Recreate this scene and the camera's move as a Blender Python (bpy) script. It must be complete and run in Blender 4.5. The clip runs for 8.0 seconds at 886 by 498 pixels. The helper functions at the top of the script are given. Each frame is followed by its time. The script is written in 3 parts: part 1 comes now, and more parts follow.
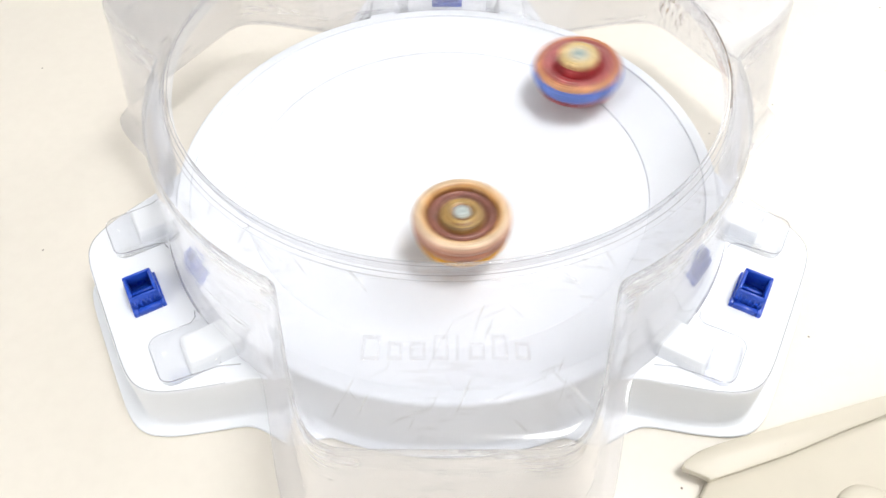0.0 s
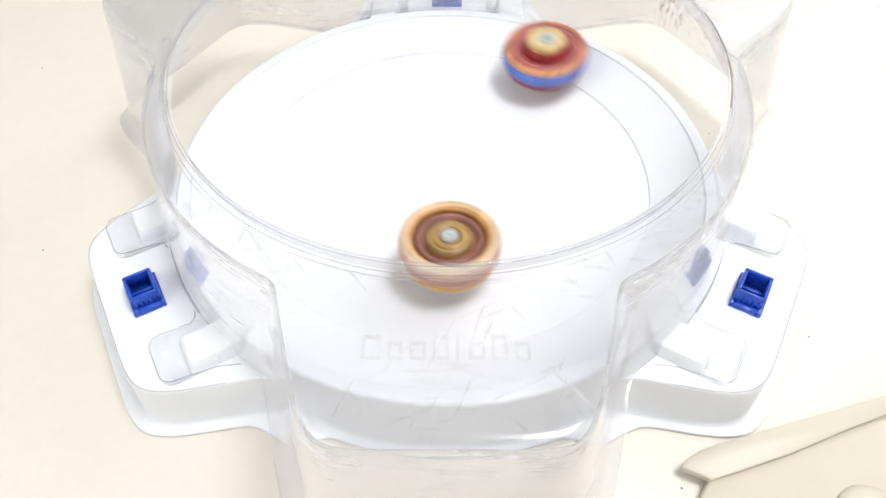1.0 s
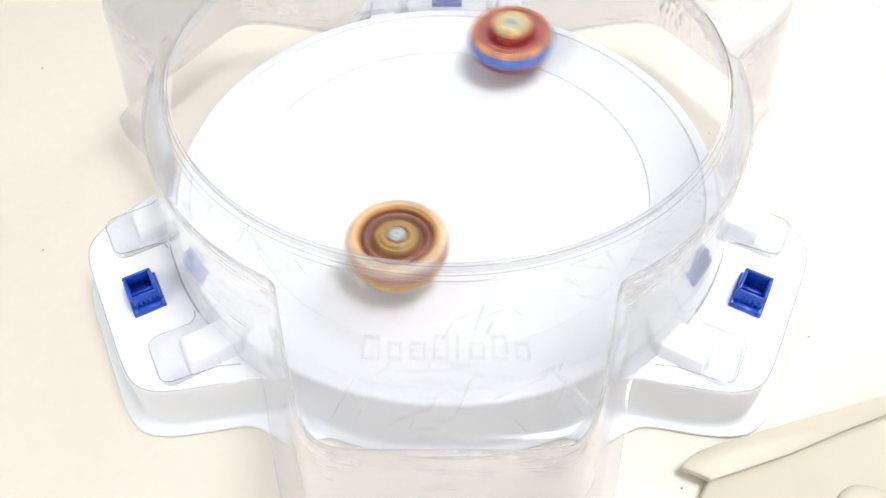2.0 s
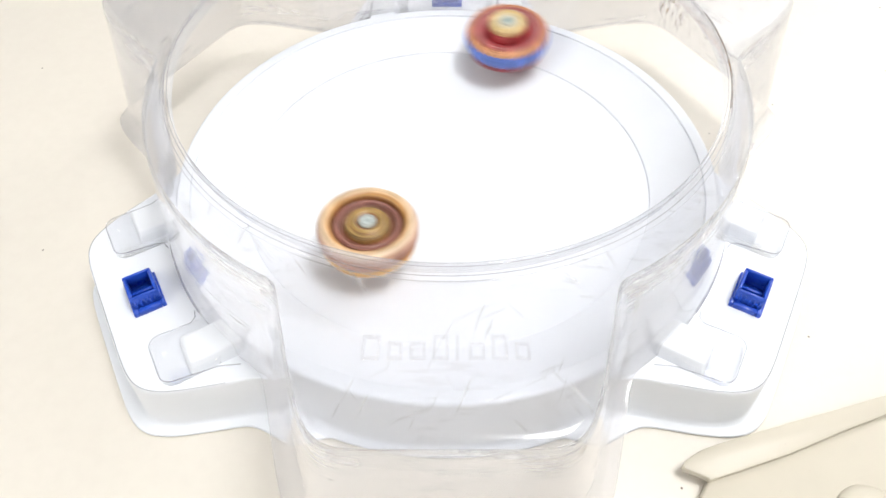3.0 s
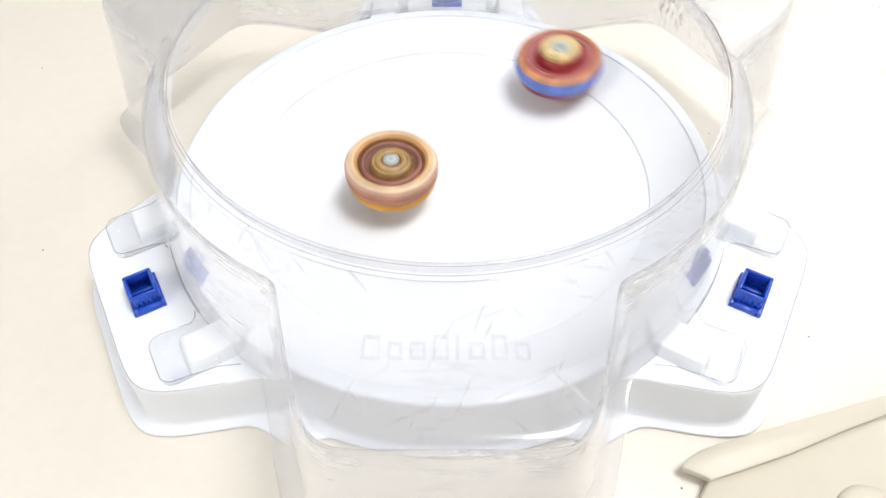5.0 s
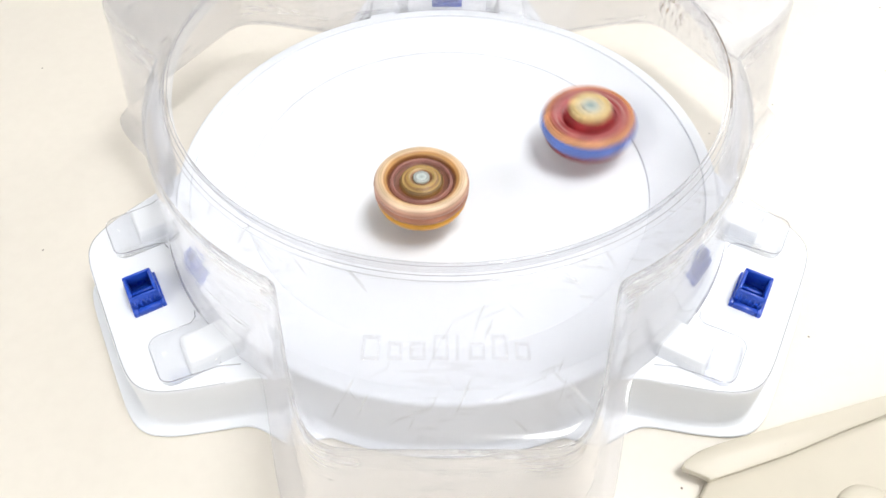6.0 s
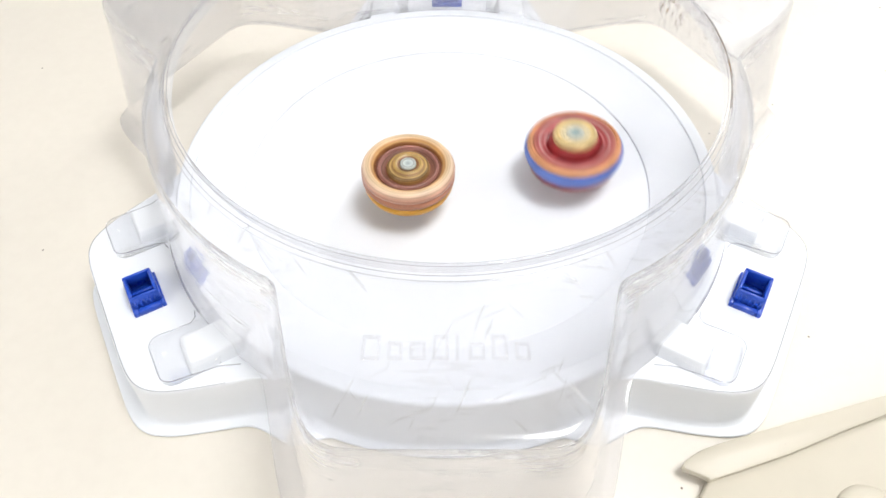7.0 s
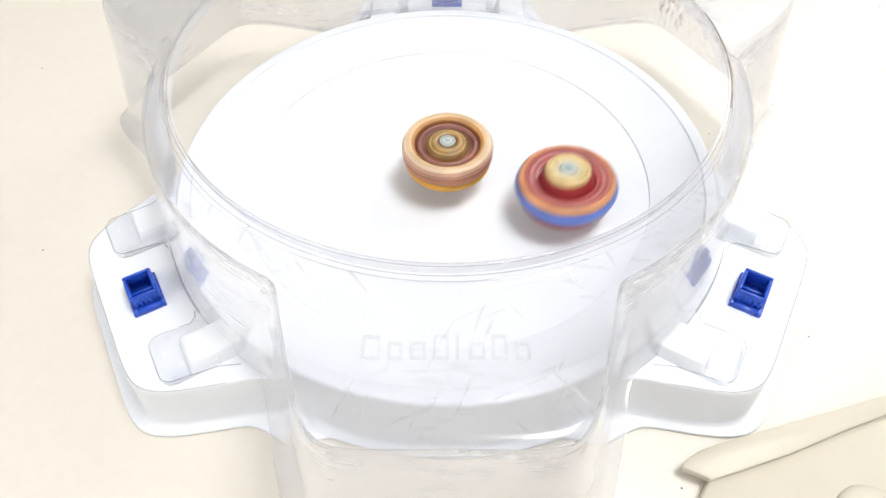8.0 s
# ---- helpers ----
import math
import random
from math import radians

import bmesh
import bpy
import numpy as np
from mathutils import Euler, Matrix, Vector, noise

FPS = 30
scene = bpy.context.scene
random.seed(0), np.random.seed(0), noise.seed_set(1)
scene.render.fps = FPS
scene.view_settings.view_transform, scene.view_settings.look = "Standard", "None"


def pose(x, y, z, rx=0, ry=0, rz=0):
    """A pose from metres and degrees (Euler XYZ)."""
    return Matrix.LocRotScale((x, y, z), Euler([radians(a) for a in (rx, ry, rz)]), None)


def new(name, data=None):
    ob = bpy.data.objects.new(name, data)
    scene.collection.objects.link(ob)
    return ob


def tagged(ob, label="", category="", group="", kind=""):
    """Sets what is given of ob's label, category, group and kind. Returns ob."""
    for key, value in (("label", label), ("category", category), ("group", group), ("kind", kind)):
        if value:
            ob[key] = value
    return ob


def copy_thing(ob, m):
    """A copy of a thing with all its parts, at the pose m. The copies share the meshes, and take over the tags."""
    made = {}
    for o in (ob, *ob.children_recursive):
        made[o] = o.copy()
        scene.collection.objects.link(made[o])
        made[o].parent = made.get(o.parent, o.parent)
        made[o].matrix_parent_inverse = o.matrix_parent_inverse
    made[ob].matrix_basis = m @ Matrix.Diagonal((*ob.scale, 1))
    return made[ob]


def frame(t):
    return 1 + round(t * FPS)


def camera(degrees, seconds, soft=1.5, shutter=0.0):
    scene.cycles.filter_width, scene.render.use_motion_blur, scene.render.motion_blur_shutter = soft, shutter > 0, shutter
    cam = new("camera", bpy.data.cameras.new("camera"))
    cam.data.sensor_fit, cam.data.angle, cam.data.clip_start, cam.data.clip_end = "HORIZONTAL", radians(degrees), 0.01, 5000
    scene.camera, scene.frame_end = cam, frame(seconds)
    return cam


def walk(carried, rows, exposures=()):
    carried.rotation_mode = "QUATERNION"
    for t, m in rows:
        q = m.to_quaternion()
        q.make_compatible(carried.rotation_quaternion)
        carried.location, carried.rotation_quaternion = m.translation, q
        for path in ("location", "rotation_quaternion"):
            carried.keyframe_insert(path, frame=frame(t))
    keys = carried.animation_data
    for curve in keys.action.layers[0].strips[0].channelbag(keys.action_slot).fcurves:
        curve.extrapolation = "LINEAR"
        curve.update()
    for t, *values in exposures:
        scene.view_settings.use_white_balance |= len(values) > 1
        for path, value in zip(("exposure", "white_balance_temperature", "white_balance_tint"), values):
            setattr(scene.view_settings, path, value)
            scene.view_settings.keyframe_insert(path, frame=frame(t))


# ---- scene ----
cam = camera(65.16, 8.0, soft=1.5, shutter=0.28)
EYE = pose(0, -0.2443, 0.2781, 38.159) @ pose(0, 0, 0, 0, 0.324, 0)
walk(cam, [(0.0, EYE), (8.0, EYE)])

# ---- light ----
world = bpy.data.worlds.new("room_air")
scene.world = world
world.use_nodes = True
world.node_tree.nodes["Background"].inputs[0].default_value = (0.9, 0.95, 1.0, 1)
world.node_tree.nodes["Background"].inputs[1].default_value = 0.05
# Unseen panels: the first placed to suit the shadows, two more added as fill.
PANELS = ((0.48, -0.15), (1.50, 1.40), (-1.66, -1.42))
for px, py in PANELS:
    lamp_data = bpy.data.lights.new("added_panel_light", "AREA")
    lamp_data.shape, lamp_data.size, lamp_data.size_y = "RECTANGLE", 0.54, 0.54
    lamp_data.energy, lamp_data.color = 16.5, (0.98, 0.988, 0.985)
    new("added_panel_light", lamp_data).matrix_world = pose(px, py, 1.64)
scene.view_settings.exposure = 0.0


# ---- materials ----
class Nodes:
    """A node material being put together."""

    def __init__(self, name):
        self.mat = bpy.data.materials.new(name)
        self.mat.use_nodes = True
        self.tree = self.mat.node_tree
        self.tree.nodes.clear()
        self.out = self.add("ShaderNodeOutputMaterial")

    def add(self, kind, **inputs):
        node = self.tree.nodes.new(kind)
        for key, value in inputs.items():
            node.inputs[key.replace("_", " ")].default_value = value
        return node

    def link(self, a, b):
        self.tree.links.new(a, b)

    def noise(self, scale, detail=4.0, rough=0.55, stretch=None, turn=0.0):
        co = self.add("ShaderNodeTexCoord")
        n = self.add("ShaderNodeTexNoise", Scale=scale, Detail=detail, Roughness=rough)
        if stretch:
            m = self.add("ShaderNodeMapping")
            m.inputs["Scale"].default_value = stretch
            first = self.add("ShaderNodeMapping")
            first.inputs["Rotation"].default_value = (0, 0, radians(turn))
            self.link(co.outputs["Object"], first.inputs["Vector"])
            self.link(first.outputs["Vector"], m.inputs["Vector"])
            self.link(m.outputs["Vector"], n.inputs["Vector"])
        else:
            self.link(co.outputs["Object"], n.inputs["Vector"])
        return n.outputs["Fac"]

    def ramp(self, fac, stops):
        r = self.add("ShaderNodeValToRGB")
        el = r.color_ramp.elements
        while len(el) < len(stops):
            el.new(0.5)
        for e, (p, c) in zip(el, stops):
            e.position = p
            e.color = (*c, 1) if len(c) == 3 else c
        self.link(fac, r.inputs["Fac"])
        return r.outputs["Color"]

    def mixc(self, fac, a, b, blend="MIX"):
        m = self.add("ShaderNodeMix")
        m.data_type, m.blend_type = "RGBA", blend
        for socket, value in ((m.inputs[0], fac), (m.inputs[6], a), (m.inputs[7], b)):
            if isinstance(value, (int, float)):
                socket.default_value = value
            elif isinstance(value, tuple):
                socket.default_value = (*value, 1)
            else:
                self.link(value, socket)
        return m.outputs[2]

    def bump(self, height, strength, distance):
        b = self.add("ShaderNodeBump", Strength=strength, Distance=distance)
        self.link(height, b.inputs["Height"])
        return b.outputs["Normal"]

    def surface(self, color, rough=0.4, metal=0.0, normal=None, **more):
        p = self.add("ShaderNodeBsdfPrincipled", Metallic=metal, **more)
        for socket, value in ((p.inputs["Base Color"], color), (p.inputs["Roughness"], rough)):
            if isinstance(value, (int, float)):
                socket.default_value = value
            elif isinstance(value, tuple):
                socket.default_value = (*value, 1)
            else:
                self.link(value, socket)
        if normal:
            self.link(normal, p.inputs["Normal"])
        self.link(p.outputs[0], self.out.inputs["Surface"])
        return self.mat


def plastic(name, color, rough=0.35, vary=0.04, grain=900.0, dirt=None, **more):
    """Moulded plastic: faint mottling, fine skin grain, optional grime."""
    n = Nodes(name)
    dark = tuple(c * (1 - vary) for c in color)
    col = n.ramp(n.noise(35.0), [(0.35, dark), (0.65, color)])
    if dirt:
        spots = n.ramp(n.noise(420.0, 3.0), [(0.74, (0, 0, 0)), (0.78, (1, 1, 1))])
        col = n.mixc(spots, col, dirt)
    rg = n.ramp(n.noise(140.0), [(0.3, (rough * 0.85,) * 3), (0.7, (min(1, rough * 1.2),) * 3)])
    return n.surface(col, rg, normal=n.bump(n.noise(grain, 2.0), 0.08, 0.0004), **more)


def clear_plastic(name, haze=0.04, scuff=0.25, tint=(0.945, 0.947, 0.958), stretch=(0.35, 2.2, 1.0), stains=(), hairs=0.0, crinkle=0.0, gloss_rough=0.14, wear_glints=None):
    """Thin clear moulded sheet: sees straight through, glossy, with scuffs and haze."""
    n = Nodes(name)
    through_it = n.add("ShaderNodeBsdfTransparent", Color=(*tint, 1))
    gloss = n.add("ShaderNodeBsdfGlossy", Color=(1, 1, 1, 1), Roughness=gloss_rough)
    back_scatter = n.add("ShaderNodeBsdfDiffuse", Color=(0.88, 0.88, 0.90, 1))
    forward_scatter = n.add("ShaderNodeBsdfTranslucent", Color=(0.88, 0.88, 0.90, 1))
    milky = n.add("ShaderNodeMixShader", Fac=0.45)
    n.link(back_scatter.outputs[0], milky.inputs[1])
    n.link(forward_scatter.outputs[0], milky.inputs[2])
    streak = n.noise(240.0, 5.0, 0.6, stretch)
    broad = n.noise(22.0, 3.0)
    lines = n.ramp(streak, [(0.56, (0, 0, 0)), (0.72, (1, 1, 1))])
    patch = n.ramp(broad, [(0.48, (0, 0, 0)), (0.68, (1, 1, 1))])
    mask = n.mixc(1.0, lines, patch, "MULTIPLY")
    hair = None
    for turn in (24.0, -38.0, 66.0):
        line = n.ramp(n.noise(34.0, 2.0, 0.5, (16.0, 1.1, 1.0), turn), [(0.66, (0, 0, 0)), (0.72, (1, 1, 1))])
        hair = n.mixc(1.0, hair, line, "ADD") if hair else line
    where_hair = n.ramp(n.noise(40.0, 3.0), [(0.47, (0, 0, 0)), (0.58, (1, 1, 1))])
    mask = n.mixc(1.0, mask, n.mixc(1.0, n.mixc(1.0, hair, where_hair, "MULTIPLY"), (hairs, hairs, hairs), "MULTIPLY"), "ADD")
    # Pale streaks in a height band: scratches on the wall, painted reflections on the ledge.
    if wear_glints:
        low, high, much = wear_glints
        co = n.add("ShaderNodeTexCoord")
        sep = n.add("ShaderNodeSeparateXYZ")
        n.link(co.outputs["Object"], sep.inputs[0])
        band = n.add("ShaderNodeMapRange")
        band.inputs["From Min"].default_value, band.inputs["From Max"].default_value = low, high
        n.link(sep.outputs["Z"], band.inputs["Value"])
        scratch_glint = n.ramp(n.noise(150.0, 6.0, 0.65, (0.4, 0.4, 3.0)), [(0.48, (0, 0, 0)), (0.68, (much, much, much))])
        scratch_glint = n.mixc(1.0, scratch_glint, n.ramp(n.noise(30.0, 3.0), [(0.38, (0.15, 0.15, 0.15)), (0.60, (1, 1, 1))]), "MULTIPLY")
        mask = n.mixc(1.0, mask, n.mixc(1.0, scratch_glint, band.outputs["Result"], "MULTIPLY"), "ADD")
    amount = n.add("ShaderNodeMath")
    amount.use_clamp = True
    amount.operation = "MULTIPLY_ADD"
    n.link(mask, amount.inputs[0])
    amount.inputs[1].default_value = scuff
    amount.inputs[2].default_value = haze
    body = n.add("ShaderNodeMixShader")
    n.link(amount.outputs[0], body.inputs[0])
    n.link(through_it.outputs[0], body.inputs[1])
    n.link(milky.outputs[0], body.inputs[2])
    top_layer = body
    for centre, reach, grain_size, low in stains:
        co = n.add("ShaderNodeTexCoord")
        away = n.add("ShaderNodeVectorMath")
        away.operation = "DISTANCE"
        n.link(co.outputs["Object"], away.inputs[0])
        away.inputs[1].default_value = centre
        near = n.add("ShaderNodeMapRange")
        near.inputs["From Min"].default_value, near.inputs["From Max"].default_value = reach, reach * 0.2
        n.link(away.outputs["Value"], near.inputs["Value"])
        specks = n.ramp(n.noise(grain_size, 5.0, 0.65, (1.0, 1.0, 0.35)), [(low, (0, 0, 0)), (low + 0.12, (0.75, 0.75, 0.75))])
        where = n.mixc(1.0, specks, near.outputs["Result"], "MULTIPLY")
        grime = n.add("ShaderNodeBsdfDiffuse", Color=(0.27, 0.17, 0.085, 1))
        layer = n.add("ShaderNodeMixShader")
        n.link(where, layer.inputs[0])
        n.link(top_layer.outputs[0], layer.inputs[1])
        n.link(grime.outputs[0], layer.inputs[2])
        top_layer = layer
    edge_on = n.add("ShaderNodeLayerWeight", Blend=0.5)
    bumpy = n.bump(n.noise(60.0, 3.0, 0.55, (0.7, 0.7, 1.5)), 0.25 + 0.5 * crinkle, 0.0008 + 0.003 * crinkle)
    n.link(bumpy, gloss.inputs["Normal"])
    steep = n.add("ShaderNodeMath")
    steep.operation = "POWER"
    n.link(edge_on.outputs["Facing"], steep.inputs[0])
    steep.inputs[1].default_value = 4.0
    shine = n.add("ShaderNodeMath")
    shine.operation = "MULTIPLY_ADD"
    n.link(steep.outputs[0], shine.inputs[0])
    shine.inputs[1].default_value = 0.75
    shine.inputs[2].default_value = 0.045
    both = n.add("ShaderNodeMixShader")
    n.link(shine.outputs[0], both.inputs[0])
    n.link(top_layer.outputs[0], both.inputs[1])
    n.link(gloss.outputs[0], both.inputs[2])
    n.link(both.outputs[0], n.out.inputs["Surface"])
    return n.mat


def table_material():
    n = Nodes("cream_laminate")
    col = n.ramp(n.noise(3.0, 3.0), [(0.3, (0.735, 0.690, 0.618)), (0.7, (0.75, 0.705, 0.633))])
    col = n.mixc(0.25, col, n.ramp(n.noise(160.0, 4.0), [(0.35, (0.715, 0.670, 0.598)), (0.65, (0.775, 0.730, 0.658))]))
    co = n.add("ShaderNodeTexCoord")
    v = n.add("ShaderNodeTexVoronoi", Scale=13.0)
    v.voronoi_dimensions = "2D"
    n.link(co.outputs["Object"], v.inputs["Vector"])
    speck = n.ramp(v.outputs["Distance"], [(0.005, (1, 1, 1)), (0.008, (0, 0, 0))])
    col = n.mixc(speck, col, (0.16, 0.12, 0.09))
    return n.surface(col, 0.42, normal=n.bump(n.noise(1400.0, 2.0), 0.06, 0.0003))


def ringed(name, bands, rough=0.35, contrast=0.35):
    """Toy finish whose colour runs in bands round the spinning axis: (radius in mm, colour), with fine circular streaks and wear."""
    n = Nodes(name)
    co = n.add("ShaderNodeTexCoord")
    sep = n.add("ShaderNodeSeparateXYZ")
    n.link(co.outputs["Object"], sep.inputs[0])
    flat = n.add("ShaderNodeCombineXYZ")
    n.link(sep.outputs["X"], flat.inputs["X"])
    n.link(sep.outputs["Y"], flat.inputs["Y"])
    r = n.add("ShaderNodeVectorMath")
    r.operation = "LENGTH"
    n.link(flat.outputs[0], r.inputs[0])
    part_way = n.add("ShaderNodeMath")
    part_way.operation = "MULTIPLY"
    n.link(r.outputs["Value"], part_way.inputs[0])
    part_way.inputs[1].default_value = 40.0
    col = n.ramp(part_way.outputs[0], [(q / 25, c) for q, c in bands])
    line = n.add("ShaderNodeCombineXYZ")
    n.link(r.outputs["Value"], line.inputs["X"])
    n.link(sep.outputs["Z"], line.inputs["Y"])
    t = n.add("ShaderNodeTexNoise", Scale=1100.0, Detail=3.0, Roughness=0.6)
    n.link(line.outputs[0], t.inputs["Vector"])
    low = 1 - contrast
    streak = n.ramp(t.outputs["Fac"], [(0.36, (low, low * 0.97, low * 0.95)), (0.60, (1.08, 1.08, 1.08))])
    col = n.mixc(1.0, col, streak, "MULTIPLY")
    wear = n.ramp(n.noise(130.0, 4.0), [(0.42, (0.82, 0.82, 0.82)), (0.66, (1.18, 1.18, 1.18))])
    col = n.mixc(1.0, col, wear, "MULTIPLY")
    return n.surface(col, rough)


WHITE = plastic("white_moulded_plastic", (0.82, 0.845, 0.892), 0.38, 0.02)
# The pale band near the ledge's outer edge imitates reflections in colour.
CLEAR = clear_plastic("scuffed_clear_plastic", haze=0.035, hairs=0.6, tint=(0.955, 0.958, 0.97), wear_glints=(0.0966, 0.0953, 0.7))
CLEAR_WALL = clear_plastic("hazy_clear_plastic", crinkle=0.2, haze=0.17, scuff=0.5, tint=(0.94, 0.938, 0.944), stretch=(0.25, 0.25, 3.0), gloss_rough=0.05, wear_glints=(0.068, 0.092, 1.3), stains=[((0.132, 0.117, 0.046), 0.016, 420.0, 0.53), ((0.139, 0.104, 0.040), 0.016, 520.0, 0.62)])
CLEAR_LIP = clear_plastic("clear_plastic_rim", haze=0.14, scuff=0.4, tint=(0.91, 0.915, 0.935), stains=[((0.111, 0.012, 0.1043), 0.022, 900.0, 0.58), ((0.1135, -0.014, 0.1043), 0.016, 900.0, 0.60)])
CLEAR_TAB = clear_plastic("clear_tab_plastic", haze=0.02, scuff=0.1, tint=(0.985, 0.986, 0.99))
# Tinted darker to stand in for the refraction that darkens moulded edges.
DARK_EDGE = clear_plastic("dark_tinted_edge", haze=0.10, scuff=0.1, tint=(0.80, 0.80, 0.83), gloss_rough=0.06)
EMBOSS = clear_plastic("clear_embossed_relief", haze=0.05, scuff=0.0, tint=(0.982, 0.982, 0.988), gloss_rough=0.06)
# Darker tint imitates how the clear rim refracts dark at its edges.
RIM_LINE = clear_plastic("dark_rim_line", haze=0.12, scuff=0.2, tint=(0.85, 0.85, 0.875), gloss_rough=0.08)
SCUFF = clear_plastic("blackened_rim_edge", haze=0.10, scuff=0.2, tint=(0.95, 0.95, 0.955), stains=[((0.1135, -0.009, 0.104), 0.055, 900.0, 0.46)], gloss_rough=0.1)
BLUE = plastic("blue_moulded_plastic", (0.015, 0.075, 0.52), 0.3, 0.1)
TABLE = table_material()
CREAM = plastic("cream_moulded_plastic", (0.565, 0.52, 0.43), 0.4, 0.04, dirt=(0.35, 0.27, 0.18))
PAINT = plastic("matt_wall_paint", (0.88, 0.875, 0.865), 0.9, 0.05, grain=200.0)
FLOORING = plastic("grey_floor_covering", (0.5, 0.49, 0.47), 0.7, 0.15, grain=200.0)


def glow_material():
    n = Nodes("lamp_diffuser")
    e = n.add("ShaderNodeEmission", Color=(1, 0.975, 0.94, 1), Strength=6.0)
    n.link(e.outputs[0], n.out.inputs["Surface"])
    return n.mat


# ---- mesh helpers ----
def mesh_object(name, bm, material, smooth=True):
    me = bpy.data.meshes.new(name)
    bmesh.ops.recalc_face_normals(bm, faces=bm.faces)
    bm.to_mesh(me)
    bm.free()
    for p in me.polygons:
        p.use_smooth = smooth
    me.materials.append(material)
    return new(name, me)


def part(name, bm, material, parent, label="", smooth=True):
    ob = mesh_object(name, bm, material, smooth)
    ob.parent = parent
    return tagged(ob, label)


def thing(name, m, label, category, group=""):
    ob = new(name)
    ob.empty_display_size = 0.02
    ob.matrix_world = m
    return tagged(ob, label, category, group)


def block(bm, x0, x1, y0, y1, z0, z1, bevel=0.0, segments=2, turn=None):
    """A box with rounded edges; turn places it."""
    got = bmesh.ops.create_cube(bm, size=1.0)
    vs = got["verts"]
    for v in vs:
        v.co = Vector(((x0 + x1) / 2 + v.co.x * (x1 - x0), (y0 + y1) / 2 + v.co.y * (y1 - y0), (z0 + z1) / 2 + v.co.z * (z1 - z0)))
    if bevel:
        es = list({e for v in vs for e in v.link_edges})
        made = bmesh.ops.bevel(bm, geom=es, offset=bevel, segments=segments, affect="EDGES", profile=0.5)
        vs = list({v for f in made["faces"] for v in f.verts} | {v for v in vs if v.is_valid})
    if turn:
        bmesh.ops.transform(bm, matrix=turn, verts=vs)
    return vs


def slab(bm, outline, z0, z1, bevel=0.0, segments=2):
    """An extruded flat outline with rounded upper edge."""
    low = [bm.verts.new((x, y, z0)) for x, y in outline]
    face = bm.faces.new(low)
    up = bmesh.ops.extrude_face_region(bm, geom=[face])
    vs = [g for g in up["geom"] if isinstance(g, bmesh.types.BMVert)]
    for v in vs:
        v.co.z = z1
    if bevel:
        top = [e for e in {e for v in vs for e in v.link_edges} if all(abs(v.co.z - z1) < 1e-6 for v in e.verts)]
        bmesh.ops.bevel(bm, geom=top, offset=bevel, segments=segments, affect="EDGES", profile=0.5)


def tube(bm, path, radius, sides=6):
    """A thin round bead along a level path."""
    rows = []
    for i, p in enumerate(path):
        along = (Vector(path[min(i + 1, len(path) - 1)]) - Vector(path[max(i - 1, 0)])).normalized()
        across = along.cross(Vector((0, 0, 1))).normalized()
        rows.append([bm.verts.new(Vector(p) + radius * (math.cos(2 * math.pi * k / sides) * across + math.sin(2 * math.pi * k / sides) * Vector((0, 0, 1)))) for k in range(sides)])
    for a, b in zip(rows, rows[1:]):
        for k in range(sides):
            bm.faces.new((a[k], a[(k + 1) % sides], b[(k + 1) % sides], b[k]))
    bm.faces.new(rows[0])
    bm.faces.new(rows[-1])


def rounded(x0, x1, y0, y1, r, n=6):
    """The outline of a rectangle with round corners."""
    out = []
    for cx, cy, start in ((x1 - r, y1 - r, 0), (x0 + r, y1 - r, 90), (x0 + r, y0 + r, 180), (x1 - r, y0 + r, 270)):
        for k in range(n + 1):
            a = radians(start + 90 * k / n)
            out.append((cx + r * math.cos(a), cy + r * math.sin(a)))
    return out


def lathe(profile, n=96, wobble=None):
    """A turned body from (radius, height) pairs in mm; wobble(angle, i) scales the radius."""
    bm = bmesh.new()
    rows = []
    for i, (r, z) in enumerate(profile):
        if r < 1e-6:
            rows.append([bm.verts.new((0, 0, z / 1000))])
            continue
        ring = []
        for k in range(n):
            a = 2 * math.pi * k / n
            q = r / 1000 * (wobble(a, i) if wobble else 1.0)
            ring.append(bm.verts.new((q * math.cos(a), q * math.sin(a), z / 1000)))
        rows.append(ring)
    for a, b in zip(rows, rows[1:]):
        for k in range(n):
            quad = [a[k % len(a)], a[(k + 1) % len(a)], b[(k + 1) % len(b)], b[k % len(b)]]
            seen = list(dict.fromkeys(quad))
            if len(seen) > 2:
                bm.faces.new(seen)
    return bm


def polar_sheet(rings, n=720):
    """A sheet on rings round the z axis; each ring is a function of the angle giving radius and height in mm."""
    bm = bmesh.new()
    rows = []
    for ring in rings:
        row = []
        for k in range(n):
            a = 2 * math.pi * k / n
            r, z = ring(a)
            row.append(bm.verts.new((r / 1000 * math.cos(a), r / 1000 * math.sin(a), z / 1000)))
        rows.append(row)
    for a, b in zip(rows, rows[1:]):
        for k in range(n):
            bm.faces.new((a[k], a[(k + 1) % n], b[(k + 1) % n], b[k]))
    return bm, rows


def off_axis(a, first):
    """Angle from the nearest of three axes at first, first + 120, first + 240 degrees."""
    d = (math.degrees(a) - first) % 120
    return d - 120 if d > 60 else d


def soft_min(a, b, n=14):
    return (a ** -n + b ** -n) ** (-1 / n)


def soft_max(a, b, n=40):
    m = max(a, b)
    return m * ((a / m) ** n + (b / m) ** n) ** (1 / n)


def blend(a, b, s):
    return a + (b - a) * s


def smooth_step(a, b, x):
    s = min(1.0, max(0.0, (x - a) / (b - a)))
    return s * s * (3 - 2 * s)


